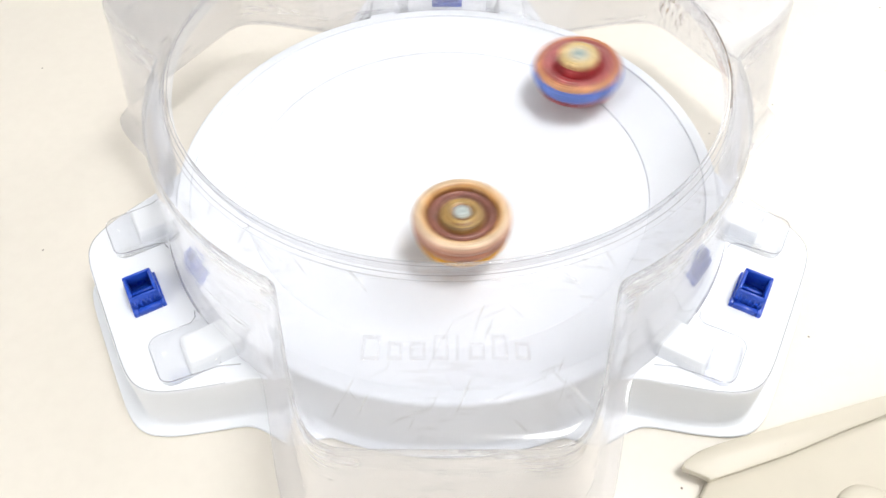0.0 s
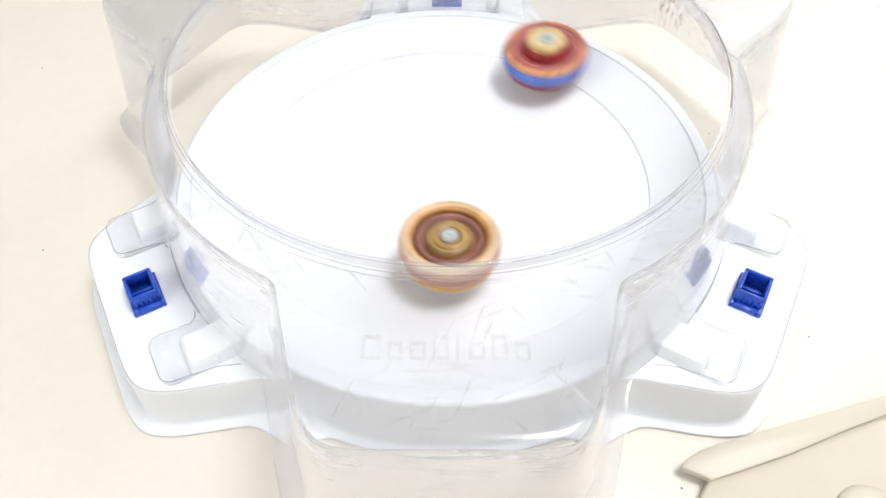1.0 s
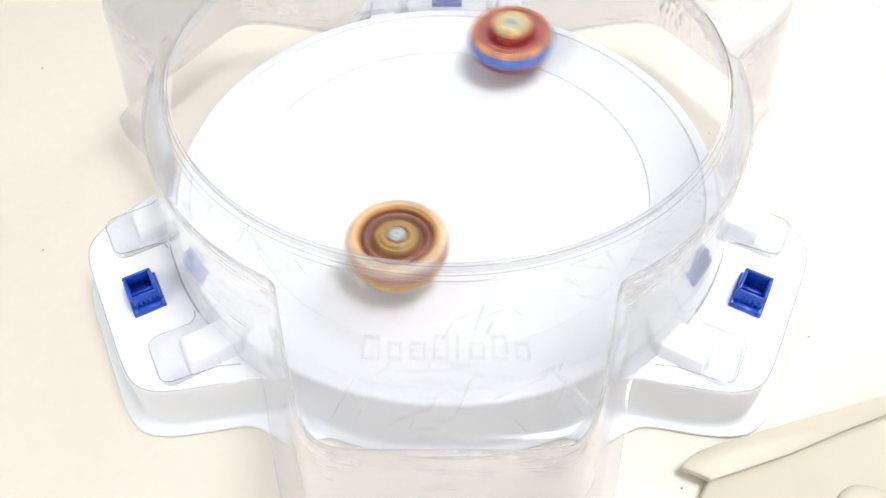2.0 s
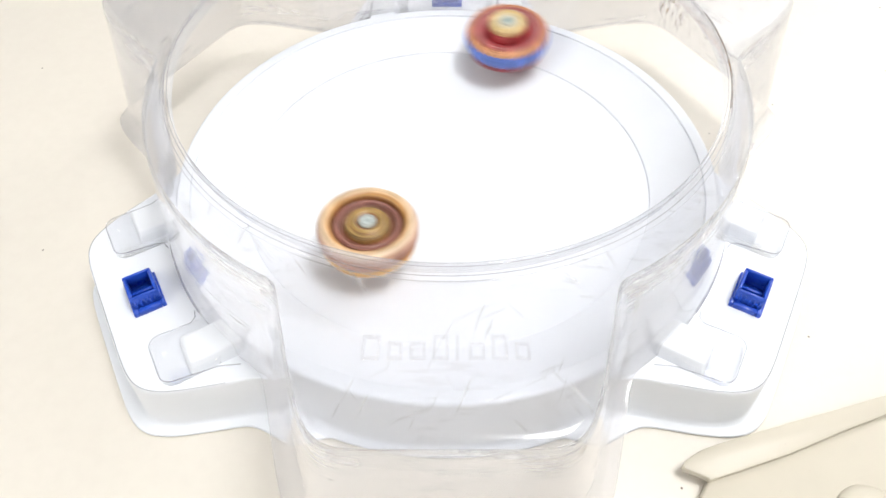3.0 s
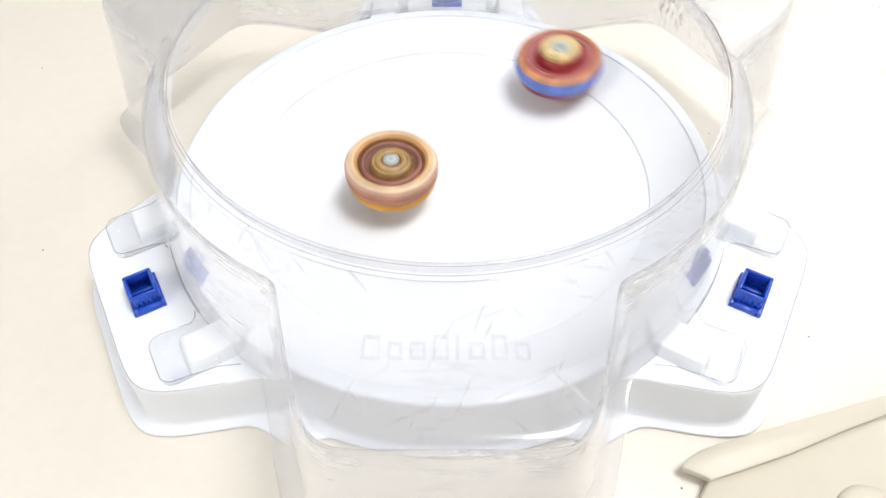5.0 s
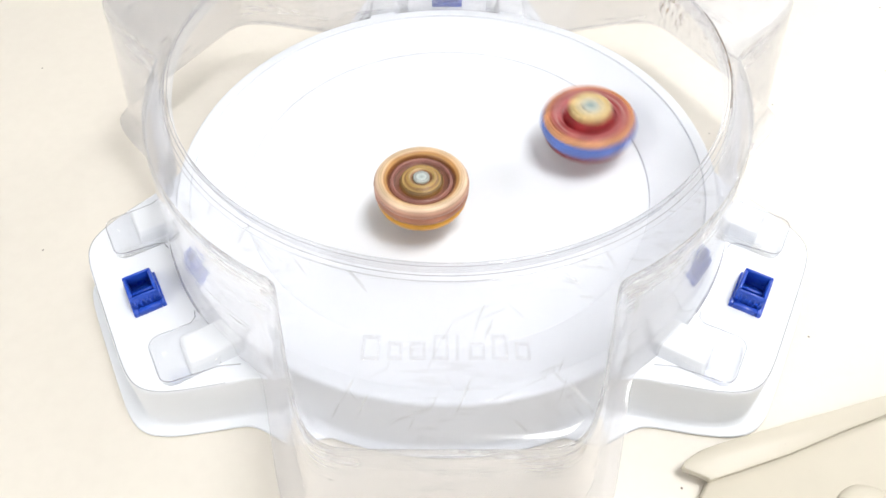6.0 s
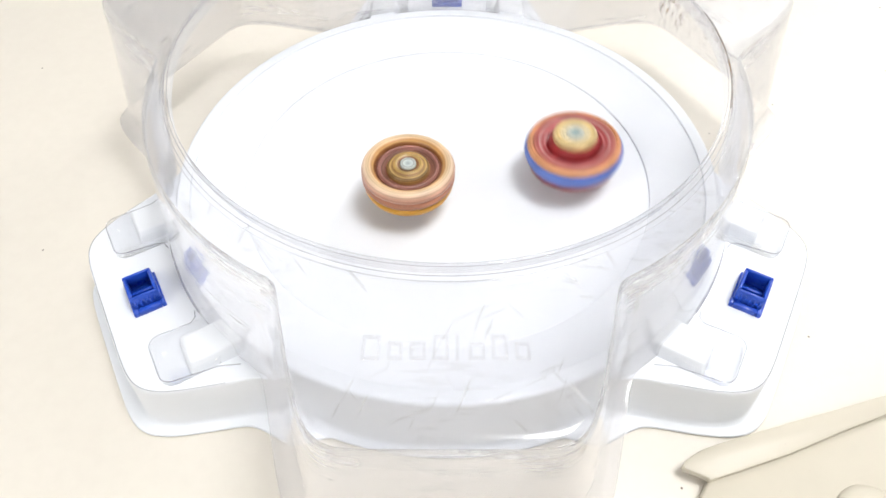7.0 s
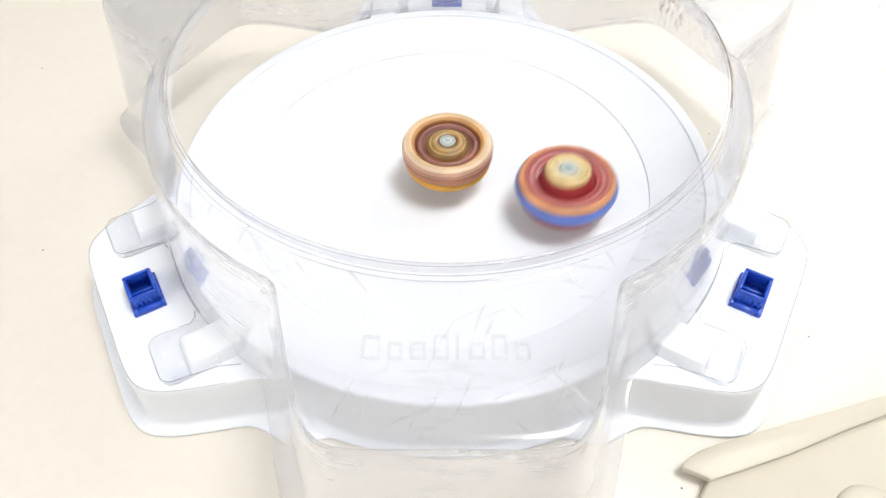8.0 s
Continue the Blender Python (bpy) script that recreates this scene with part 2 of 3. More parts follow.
# ---- the room and the table ----
def build_room():
    def box(name, x0, x1, y0, y1, z0, z1, mat):
        bm = bmesh.new()
        block(bm, x0, x1, y0, y1, z0, z1)
        return tagged(mesh_object(name, bm, mat, False), kind="structure")

    box("floor", -2.0, 2.0, -2.0, 2.0, -0.80, -0.74, FLOORING)
    box("ceiling", -2.0, 2.0, -2.0, 2.0, 1.70, 1.78, PAINT)
    box("wall_north", -2.0, 2.0, 2.0, 2.1, -0.80, 1.78, PAINT)
    box("wall_south", -2.0, 2.0, -2.1, -2.0, -0.80, 1.78, PAINT)
    box("wall_east", 2.0, 2.1, -2.1, 2.1, -0.80, 1.78, PAINT)
    box("wall_west", -2.1, -2.0, -2.1, 2.1, -0.80, 1.78, PAINT)

    first = None
    # Fittings made up to go with the added panel lights; none is in view.
    for px, py in PANELS:
        if first:
            copy_thing(first, pose(px, py, 1.70))
            continue
        first = thing("added_ceiling_light", pose(px, py, 1.70), "unseen white ceiling light panel, added to light the table", "lamp", "ceiling light panels")
        bm = bmesh.new()
        for x0, x1, y0, y1 in ((-0.31, 0.31, 0.28, 0.31), (-0.31, 0.31, -0.31, -0.28), (-0.31, -0.28, -0.279, 0.279), (0.28, 0.31, -0.279, 0.279)):
            block(bm, x0, x1, y0, y1, -0.05, 0.0, 0.003)
        part("frame", bm, PAINT, first)
        bm = bmesh.new()
        block(bm, -0.279, 0.279, -0.279, 0.279, -0.03, -0.004)
        part("diffuser", bm, glow_material(), first, "glowing white diffuser", False)

    table = thing("table", pose(0, 0, -0.74), "cream laminate table top with tiny dark specks", "table")
    bm = bmesh.new()
    block(bm, -0.85, 0.85, -0.55, 0.85, 0.705, 0.74, 0.004)
    part("tabletop", bm, TABLE, table)
    for x in (-0.78, 0.78):
        for y in (-0.48, 0.78):
            bm = bmesh.new()
            block(bm, x - 0.025, x + 0.025, y - 0.025, y + 0.025, 0.0, 0.705, 0.004)
            part("leg", bm, PAINT, table)


# ---- the arena ----
EAR, LOBE = 90.0, 30.0


def dish_height(r):
    """Height of the bowl in mm at a radius in mm; two low risers face inward."""
    if r < 99.8:
        return 22.5 + 5.2 * (r / 99.8) ** 2
    if r < 123.5:
        return 28.5 + (r - 99.8) / 23.7 * 8.2
    return 37.5 - (r - 123.5) * 0.02


def pocket(a):
    """0 over a lug, 1 in a pocket."""
    return smooth_step(27, 34, abs(off_axis(a, EAR)))


def ear_edge(a):
    p = abs(off_axis(a, EAR))
    least = blend(134.8, 130.8, pocket(a))
    if p > 50:
        return least
    side = 94.3 / math.sin(math.radians(p + 17.0))
    return soft_max(soft_min(168.8 / math.cos(math.radians(p)), side, 18), least, 60)


def foot_edge(a):
    p = abs(off_axis(a, EAR))
    plain = blend(146.0, 135.5, smooth_step(33.0, 40.0, p))
    return soft_max(ear_edge(a) + blend(8.2, 3.0, smooth_step(27.0, 33.0, p)), plain, 80)


def build_base(arena):
    def fixed(r, z):
        return lambda a: (r, z)

    def riser(r):
        low, high = dish_height(r - 0.3), dish_height(r + 0.3)
        return [fixed(r - 0.8, dish_height(r - 0.8)), fixed(r - 0.34, low), fixed(r - 0.30, low - 0.04), fixed(r - 0.27, low - 0.45), fixed(r, low - 0.45), fixed(r + 0.04, low - 0.4), fixed(r + 0.10, high - 0.12), fixed(r + 0.16, high - 0.03), fixed(r + 0.28, high), fixed(r + 0.9, dish_height(r + 0.9))]

    rings = [fixed(r, dish_height(r)) for r in (0.5, 15, 30, 45, 60, 72, 84, 92, 97)]
    rings += riser(99.8)
    rings += [fixed(r, dish_height(r)) for r in (104, 110, 116, 121)]
    rings += riser(123.5)
    rings += [fixed(r, z) for r, z in ((126.5, 37.45), (128.3, 37.4), (129.1, 37.2), (129.6, 36.8), (129.9, 36.2), (130.1, 35.4), (130.25, 33.0))]
    rings += [lambda a: (blend(131.2, 130.35, pocket(a)), 31.2), lambda a: (blend(133.0, 130.45, pocket(a)), 30.3)]

    def ear(s, inset, z, drop):
        def ring(a):
            inner, outer = blend(134.0, 130.5, pocket(a)), ear_edge(a)
            return blend(inner, outer, s) - inset * min(1.0, (outer - inner) / 16), z - drop * pocket(a)
        return ring

    rings += [ear(0.05, 0, 30.0, 0.2), ear(0.3, 0, 30.0, 0.6), ear(0.6, 0, 30.0, 1.0), ear(0.85, 0, 30.0, 1.4), ear(1, 2.2, 30.0, 1.8), ear(1, 1.2, 29.8, 2.0), ear(1, 0.5, 29.3, 1.9), ear(1, 0.1, 28.4, 1.3)]
    rings += [lambda a, d=d, z=z: (ear_edge(a) + d, z) for d, z in ((0.1, 26.5), (0.7, 16), (1.2, 7.0), (1.4, 4.6))]
    rings += [lambda a, s=s, z=z: (blend(ear_edge(a) + 1.4, foot_edge(a), s), z) for s, z in ((0.14, 3.2), (0.34, 2.5), (0.9, 2.2), (1.0, 1.8), (1.0, 0.9))]
    rings += [lambda a: (foot_edge(a) - 1.6, 0.6), lambda a: (foot_edge(a) - 2.0, 0.0)]
    bm, rows = polar_sheet(rings)
    bm.faces.new(rows[0])
    part("base", bm, WHITE, arena, "glossy white moulded bowl with three lugs")


def lobe_edge(a, ring, outer, reach, slope):
    """A ring with three straight-sided pockets standing out of it."""
    p = abs(off_axis(a, LOBE))
    if p > 45:
        return ring
    side = reach / math.sin(math.radians(p + slope))
    return soft_max(soft_min(outer / math.cos(math.radians(p)), side, 20), ring, 110)


def roof_edge(a):
    return lobe_edge(a, 126.0, 169.8, 84.8, 15.4)


def wall_foot(a):
    return lobe_edge(a, 134.0, 174.5, 95.3, 16.0)


def flange_edge(a):
    return lobe_edge(a, 134.9, 178.6, 102.4, 16.0)


def foot_height(a):
    return blend(27.0, 31.2, smooth_step(28, 36, abs(off_axis(a, LOBE))))


def flare(a):
    """1 where the pocket wall sweeps out into its flange, small over the lugs."""
    return blend(1.0, 0.15, smooth_step(28, 36, abs(off_axis(a, LOBE))))


def roof_height(r, edge):
    """Height in mm of the sloping ledge between the rim and its edge."""
    return blend(99.5, 95.6, (r - 117.2) / (edge - 3.0 - 117.2))


def build_cover(arena):
    bm, _ = polar_sheet([lambda a, r=r, z=z: (r, z) for r, z in ((113.0, 98.4), (113.05, 103.6), (113.3, 104.2), (113.8, 104.3), (114.3, 104.0), (114.7, 103.0), (115.5, 101.6), (115.9, 100.6), (116.6, 99.9), (117.4, 99.6))], 480)
    rim = part("rim", bm, CLEAR_LIP, arena, "raised clear rim ring with scuffed edge")
    # Beads added to draw the rim's dark refraction lines.
    for r, z, thick in ((113.25, 104.2, 0.16), (114.5, 103.9, 0.15), (115.9, 100.9, 0.16)):
        bm = bmesh.new()
        tube(bm, [(r / 1000 * math.cos(radians(1.5 * d)), r / 1000 * math.sin(radians(1.5 * d)), z / 1000) for d in range(241)], thick / 1000)
        part("rim_edge", bm, RIM_LINE, rim, "thin dark-tinted bead drawn along the rim edge")
    bm = bmesh.new()
    tube(bm, [(0.1146 * math.cos(radians(d)), 0.1146 * math.sin(radians(d)), 0.1040) for d in range(-20, 13)], 0.00045)
    part("rim_scuff", bm, SCUFF, rim, "blackened scuffed stretch of the rim")

    rings = [lambda a, s=s: (blend(117.2, roof_edge(a) - 3.0, s), blend(99.5, 95.6, s)) for s in (0.0, 0.05, 0.33, 0.66, 0.93, 0.98, 1.0)]
    rings += [lambda a: (roof_edge(a) - 1.6, 95.2), lambda a: (roof_edge(a) - 0.6, 94.4), lambda a: (roof_edge(a) - 0.1, 93.4)]
    bm, _ = polar_sheet(rings)
    roof = part("cover_top", bm, CLEAR, arena, "clear flat ledge round the rim")
    rings = [lambda a, s=s: (blend(roof_edge(a), wall_foot(a), s), blend(93.1, foot_height(a) + 7.0 * flare(a), s)) for s in (0.0, 0.1, 0.2, 0.4, 0.6, 0.8, 0.95, 1.0)]
    rings += [lambda a, s=s, z=z: (blend(wall_foot(a), flange_edge(a), s), foot_height(a) + z * flare(a)) for s, z in ((0.07, 4.6), (0.18, 3.0), (0.36, 1.6), (0.6, 0.6), (0.85, 0.1), (1.0, 0.0))]
    bm, _ = polar_sheet(rings)
    wall = part("cover_wall", bm, CLEAR_WALL, arena, "hazy scuffed clear wall with three pockets")
    for ob in (roof, wall):
        thick = ob.modifiers.new("thickness", "SOLIDIFY")
        thick.thickness, thick.offset = 0.0010, 0.0


def build_ear_details(arena):
    for axis in (90, 210, 330):
        turn = pose(0, 0, 0, 0, 0, axis)
        for side in (1, -1):
            y0, y1 = sorted((side * 0.0248, side * 0.0485))
            bm = bmesh.new()
            slab(bm, rounded(0.130, 0.1560, y0, y1, 0.005), 0.0301, 0.0334, 0.0010)
            bmesh.ops.transform(bm, matrix=turn, verts=bm.verts)
            tab = part("tab", bm, CLEAR_TAB, arena, "clear raised locking tab")
            # Added bead whose dark tint draws the refraction line of the tab.
            loop = rounded(0.1300, 0.1560, 0.0248, 0.0485, 0.005)
            path = [(0.1345, 0.0195), (0.1352, 0.0226), (0.1378, 0.0246)] + loop[21:] + loop[:7] + [(0.1340, 0.0500), (0.1262, 0.0535)]
            bm = bmesh.new()
            tube(bm, [(x, side * y, 0.0334 if x > 0.14 else 0.0320) for x, y in path], 0.00024)
            bmesh.ops.transform(bm, matrix=turn, verts=bm.verts)
            part("edge", bm, DARK_EDGE, tab, "thin clear bead tinted dark like a refracting edge")
            bm = bmesh.new()
            vs = block(bm, 0.1180, 0.1452, -0.0098, 0.0098, 0.0285, 0.0360)
            for v in vs:
                if v.co.z > 0.03:
                    v.co.x -= 0.0018 if v.co.x > 0.13 else 0.0
                    v.co.y *= 0.72
            bmesh.ops.bevel(bm, geom=list(bm.edges), offset=0.0010, segments=2, affect="EDGES", profile=0.5)
            bmesh.ops.transform(bm, matrix=turn @ pose(0, side * 0.0388, 0), verts=bm.verts)
            part("step", bm, WHITE, arena, "white step block")

        # Added bead that draws the dark line at the cover's lower edge.
        bm = bmesh.new()
        tube(bm, [(0.1349 * math.cos(radians(d)), 0.1349 * math.sin(radians(d)), 0.0316) for d in range(-9, 10)], 0.00028)
        bmesh.ops.transform(bm, matrix=turn, verts=bm.verts)
        part("foot_edge", bm, DARK_EDGE, arena, "thin dark-tinted bead along the lower edge of the cover")

        bm = bmesh.new()
        around = [radians(EAR + 0.5 * d) for d in range(-46, 47)]
        tube(bm, [((ear_edge(a) - 0.7) / 1000 * math.cos(a - radians(EAR)), (ear_edge(a) - 0.7) / 1000 * math.sin(a - radians(EAR)), 0.02965) for a in around], 0.00016)
        bmesh.ops.transform(bm, matrix=turn, verts=bm.verts)
        part("lug_edge", bm, DARK_EDGE, arena, "fine edge line round the lug")

        bm = bmesh.new()
        for a0, a1, b0, b1 in ((0.1437, 0.1455, -0.0093, 0.0093), (0.1551, 0.1572, -0.0093, 0.0093), (0.1456, 0.1550, -0.0093, -0.0057), (0.1456, 0.1550, 0.0057, 0.0093)):
            block(bm, a0, a1, b0, b1, 0.0295, 0.0325, 0.0002, 1, turn)
        block(bm, 0.1450, 0.1555, -0.0060, 0.0060, 0.0296, 0.0304, 0.0, 1, turn)
        peg = part("peg", bm, BLUE, arena, "blue plastic socket peg")
        bm = bmesh.new()
        x0, x1, y0, y1, w = 0.1444, 0.1562, -0.0068, 0.0068, 0.0014
        for a0, a1, b0, b1 in ((x0, x1, y0, y0 + w), (x0, x1, y1 - w, y1), (x0, x0 + w, y0 + w, y1 - w), (x1 - w, x1, y0 + w, y1 - w)):
            block(bm, a0, a1, b0, b1, 0.0320, 0.0392, 0.0004, 1, turn)
        block(bm, x0 + w, x1 - w, -0.0007, 0.0007, 0.0300, 0.0345, 0.0002, 1, turn)
        part("socket", bm, BLUE, peg)
        for k in range(5):
            x = 0.1462 + k * 0.0020
            for y in (y0 - 0.0005, y1 - 0.0001):
                bm = bmesh.new()
                block(bm, x, x + 0.0009, y, y + 0.0006, 0.0324, 0.0372, 0.0002, 1, turn)
                part("rib", bm, BLUE, peg)


def build_emblem(arena):
    """Raised bars in place of the moulded brand mark on the front pocket roof."""
    tall = (8.2, 5.8, 5.8, 8.2, 8.2, 5.8, 8.2, 5.8)
    wide = (5.6, 4.6, 4.8, 4.8, 1.8, 4.8, 4.8, 4.6)
    x = -25.4
    for h, w in zip(tall, wide):
        bm = bmesh.new()
        low, high = -0.1441, -0.1441 + h / 1000
        z0 = roof_height(140.5, 170.5) / 1000 - 0.0004
        block(bm, x / 1000, (x + 1.0) / 1000, low, high, z0, z0 + 0.0016, 0.0004, 2)
        if w > 2:
            block(bm, (x + w - 1.0) / 1000, (x + w) / 1000, low, high, z0, z0 + 0.0016, 0.0004, 2)
            block(bm, (x + 1.05) / 1000, (x + w - 1.05) / 1000, high - 0.001, high, z0, z0 + 0.0016, 0.0004, 2)
            block(bm, (x + 1.05) / 1000, (x + w - 1.05) / 1000, low, low + 0.001, z0, z0 + 0.0016, 0.0004, 2)
        part("embossed_bar", bm, EMBOSS, arena, "raised clear bar")
        x += w + 2.05


def build_arena():
    arena = thing("toy_arena", pose(0, 0, 0), "white plastic spinning-top arena with clear scuffed cover", "toy arena")
    build_base(arena)
    build_cover(arena)
    build_ear_details(arena)
    build_emblem(arena)


# ---- the cream launcher ----
def build_launcher():
    gear = thing("launcher", pose(0, 0, 0), "cream plastic toy launcher lying flat on the table", "toy launcher")
    bm = bmesh.new()
    slab(bm, [(0.1010, -0.1500), (0.1045, -0.1445), (0.1378, -0.1340), (0.1640, -0.1240), (0.1822, -0.1175), (0.2620, -0.0930), (0.2930, -0.1150), (0.3060, -0.2650), (0.1000, -0.2750), (0.0930, -0.2000), (0.0925, -0.1620)], 0.0, 0.0062, 0.0014, 3)
    part("body", bm, CREAM, gear)
    bm = bmesh.new()
    slab(bm, [(0.1026, -0.1466), (0.0940, -0.1428), (0.0937, -0.1412), (0.0948, -0.1400), (0.0978, -0.1378), (0.1022, -0.1353), (0.1090, -0.1329), (0.1167, -0.1307), (0.1418, -0.1236), (0.1675, -0.1165), (0.1855, -0.1113), (0.2620, -0.0890), (0.2700, -0.0940), (0.1821, -0.1200), (0.1639, -0.1265), (0.1378, -0.1366), (0.1133, -0.1445), (0.1032, -0.1475)], 0.0050, 0.0088, 0.0005, 2)
    part("edge_plate", bm, CREAM, gear, "cream edge plate with notched tip")
    # Slab added under the edge plate to soften the dark shadow gap there.
    bm = bmesh.new()
    slab(bm, [(0.1060, -0.1440), (0.0978, -0.1405), (0.0985, -0.1390), (0.1035, -0.1366), (0.1100, -0.1343), (0.1675, -0.1180), (0.1855, -0.1128), (0.2620, -0.0910), (0.2640, -0.0945), (0.1640, -0.1248), (0.1378, -0.1350)], 0.0, 0.0052)
    part("gap_fill", bm, CREAM, gear)
    part("button", lathe([(13.5, 5), (13.5, 6.8), (13.0, 7.8), (11.0, 8.6), (6, 9.3), (0, 9.5)], 64), CREAM, gear, "domed cream button").location = (0.1618, -0.1620, 0)


# ---- the tops ----
def build_top(name, label, spec, teeth, depth):
    top = thing(name, pose(0, 0, 0.03), label, "toy spinner", "toy spinners in the arena")
    for part_name, profile, mat, toothed, part_label in spec:
        def wobble(a, i):
            return 1.0 - depth * (0.5 - 0.5 * math.cos(teeth * a)) ** 2
        part(part_name, lathe(profile, 144 if toothed else 96, wobble if toothed else None), mat, top, part_label)
    return top


def build_orange_top():
    peach = ringed("peach_orange_plastic", [(15.0, (0.22, 0.08, 0.03)), (15.9, (0.32, 0.13, 0.04)), (16.4, (0.60, 0.33, 0.11)), (17.0, (0.48, 0.23, 0.07)), (17.8, (0.72, 0.50, 0.29)), (20.6, (0.76, 0.58, 0.41)), (22.0, (0.56, 0.27, 0.18))], 0.35, 0.3)
    rose = ringed("rose_brown_plastic", [(13, (0.36, 0.16, 0.13)), (20, (0.40, 0.16, 0.10)), (23, (0.50, 0.20, 0.10))])
    brown = ringed("dark_brown_plastic", [(2, (0.14, 0.07, 0.04)), (11, (0.27, 0.11, 0.07)), (12.6, (0.20, 0.08, 0.055)), (13.4, (0.15, 0.05, 0.035)), (16, (0.24, 0.09, 0.05))], 0.4)
    gold = ringed("old_gold_plastic", [(4.2, (0.30, 0.15, 0.07)), (5.0, (0.24, 0.11, 0.05)), (5.5, (0.62, 0.42, 0.15)), (6.6, (0.50, 0.32, 0.10)), (7.3, (0.24, 0.12, 0.045)), (8.0, (0.54, 0.35, 0.12)), (9.2, (0.40, 0.24, 0.08)), (10.6, (0.32, 0.15, 0.05))], 0.35, 0.6)
    amber = ringed("amber_plastic", [(9, (0.40, 0.15, 0.02)), (19, (0.72, 0.34, 0.02)), (22, (0.75, 0.37, 0.02))], 0.35, 0.2)
    steel = ringed("dull_steel", [(0.8, (0.34, 0.40, 0.40)), (2.2, (0.46, 0.50, 0.49)), (2.8, (0.26, 0.28, 0.27)), (3.3, (0.46, 0.50, 0.48)), (4.2, (0.30, 0.28, 0.22))], 0.4, 0.2)
    spec = [
        ("outer_ring", [(15.2, 23.6), (15.5, 24.9), (16.3, 26.1), (17.6, 27.1), (19.2, 27.5), (20.8, 26.9), (21.8, 25.4), (22.1, 23.8), (21.8, 22.4), (20.6, 21.6)], peach, True, "peach-orange outer ring"),
        ("underlayer", [(21.2, 22.2), (21.9, 21.2), (21.8, 19.2), (20.8, 17.4), (18.0, 17.0)], rose, False, "rose-brown lower layer"),
        ("groove", [(9.0, 23.6), (10.6, 23.4), (12.6, 24.0), (13.6, 24.4), (15.0, 24.4), (15.8, 24.4), (16.2, 20.0), (9.0, 20.0)], brown, False, "dark brown sunken groove"),
        ("inner_ring", [(12.6, 23.8), (13.0, 25.4), (13.8, 25.7), (14.4, 24.2)], rose, False, "rose inner ring"),
        ("hub", [(10.4, 21.6), (10.2, 24.6), (9.4, 25.9), (8.4, 26.2), (7.9, 25.9), (7.2, 26.8), (6.3, 27.3), (5.5, 27.4), (5.2, 26.9), (4.2, 26.8)], gold, False, "gold stepped hub"),
        ("bolt", [(3.9, 26.4), (3.8, 27.3), (3.2, 27.6), (1.6, 27.4), (0.0, 27.5)], steel, False, "dull steel centre bolt"),
        ("disc", [(19.0, 18.2), (20.8, 17.6), (21.0, 15.2), (20.2, 13.2), (18.6, 11.8), (13.0, 10.6), (9.0, 10.0)], amber, False, "amber weight disc"),
        ("driver", [(9.4, 10.4), (9.0, 6.6), (6.4, 4.6), (4.0, 3.0), (2.8, 0.8), (1.6, 0.0), (0.0, 0.0)], brown, False, "dark driver tip"),
    ]
    return build_top("toy_spinner", "orange and gold toy spinner with steel bolt, spinning", spec, 24, 0.015)


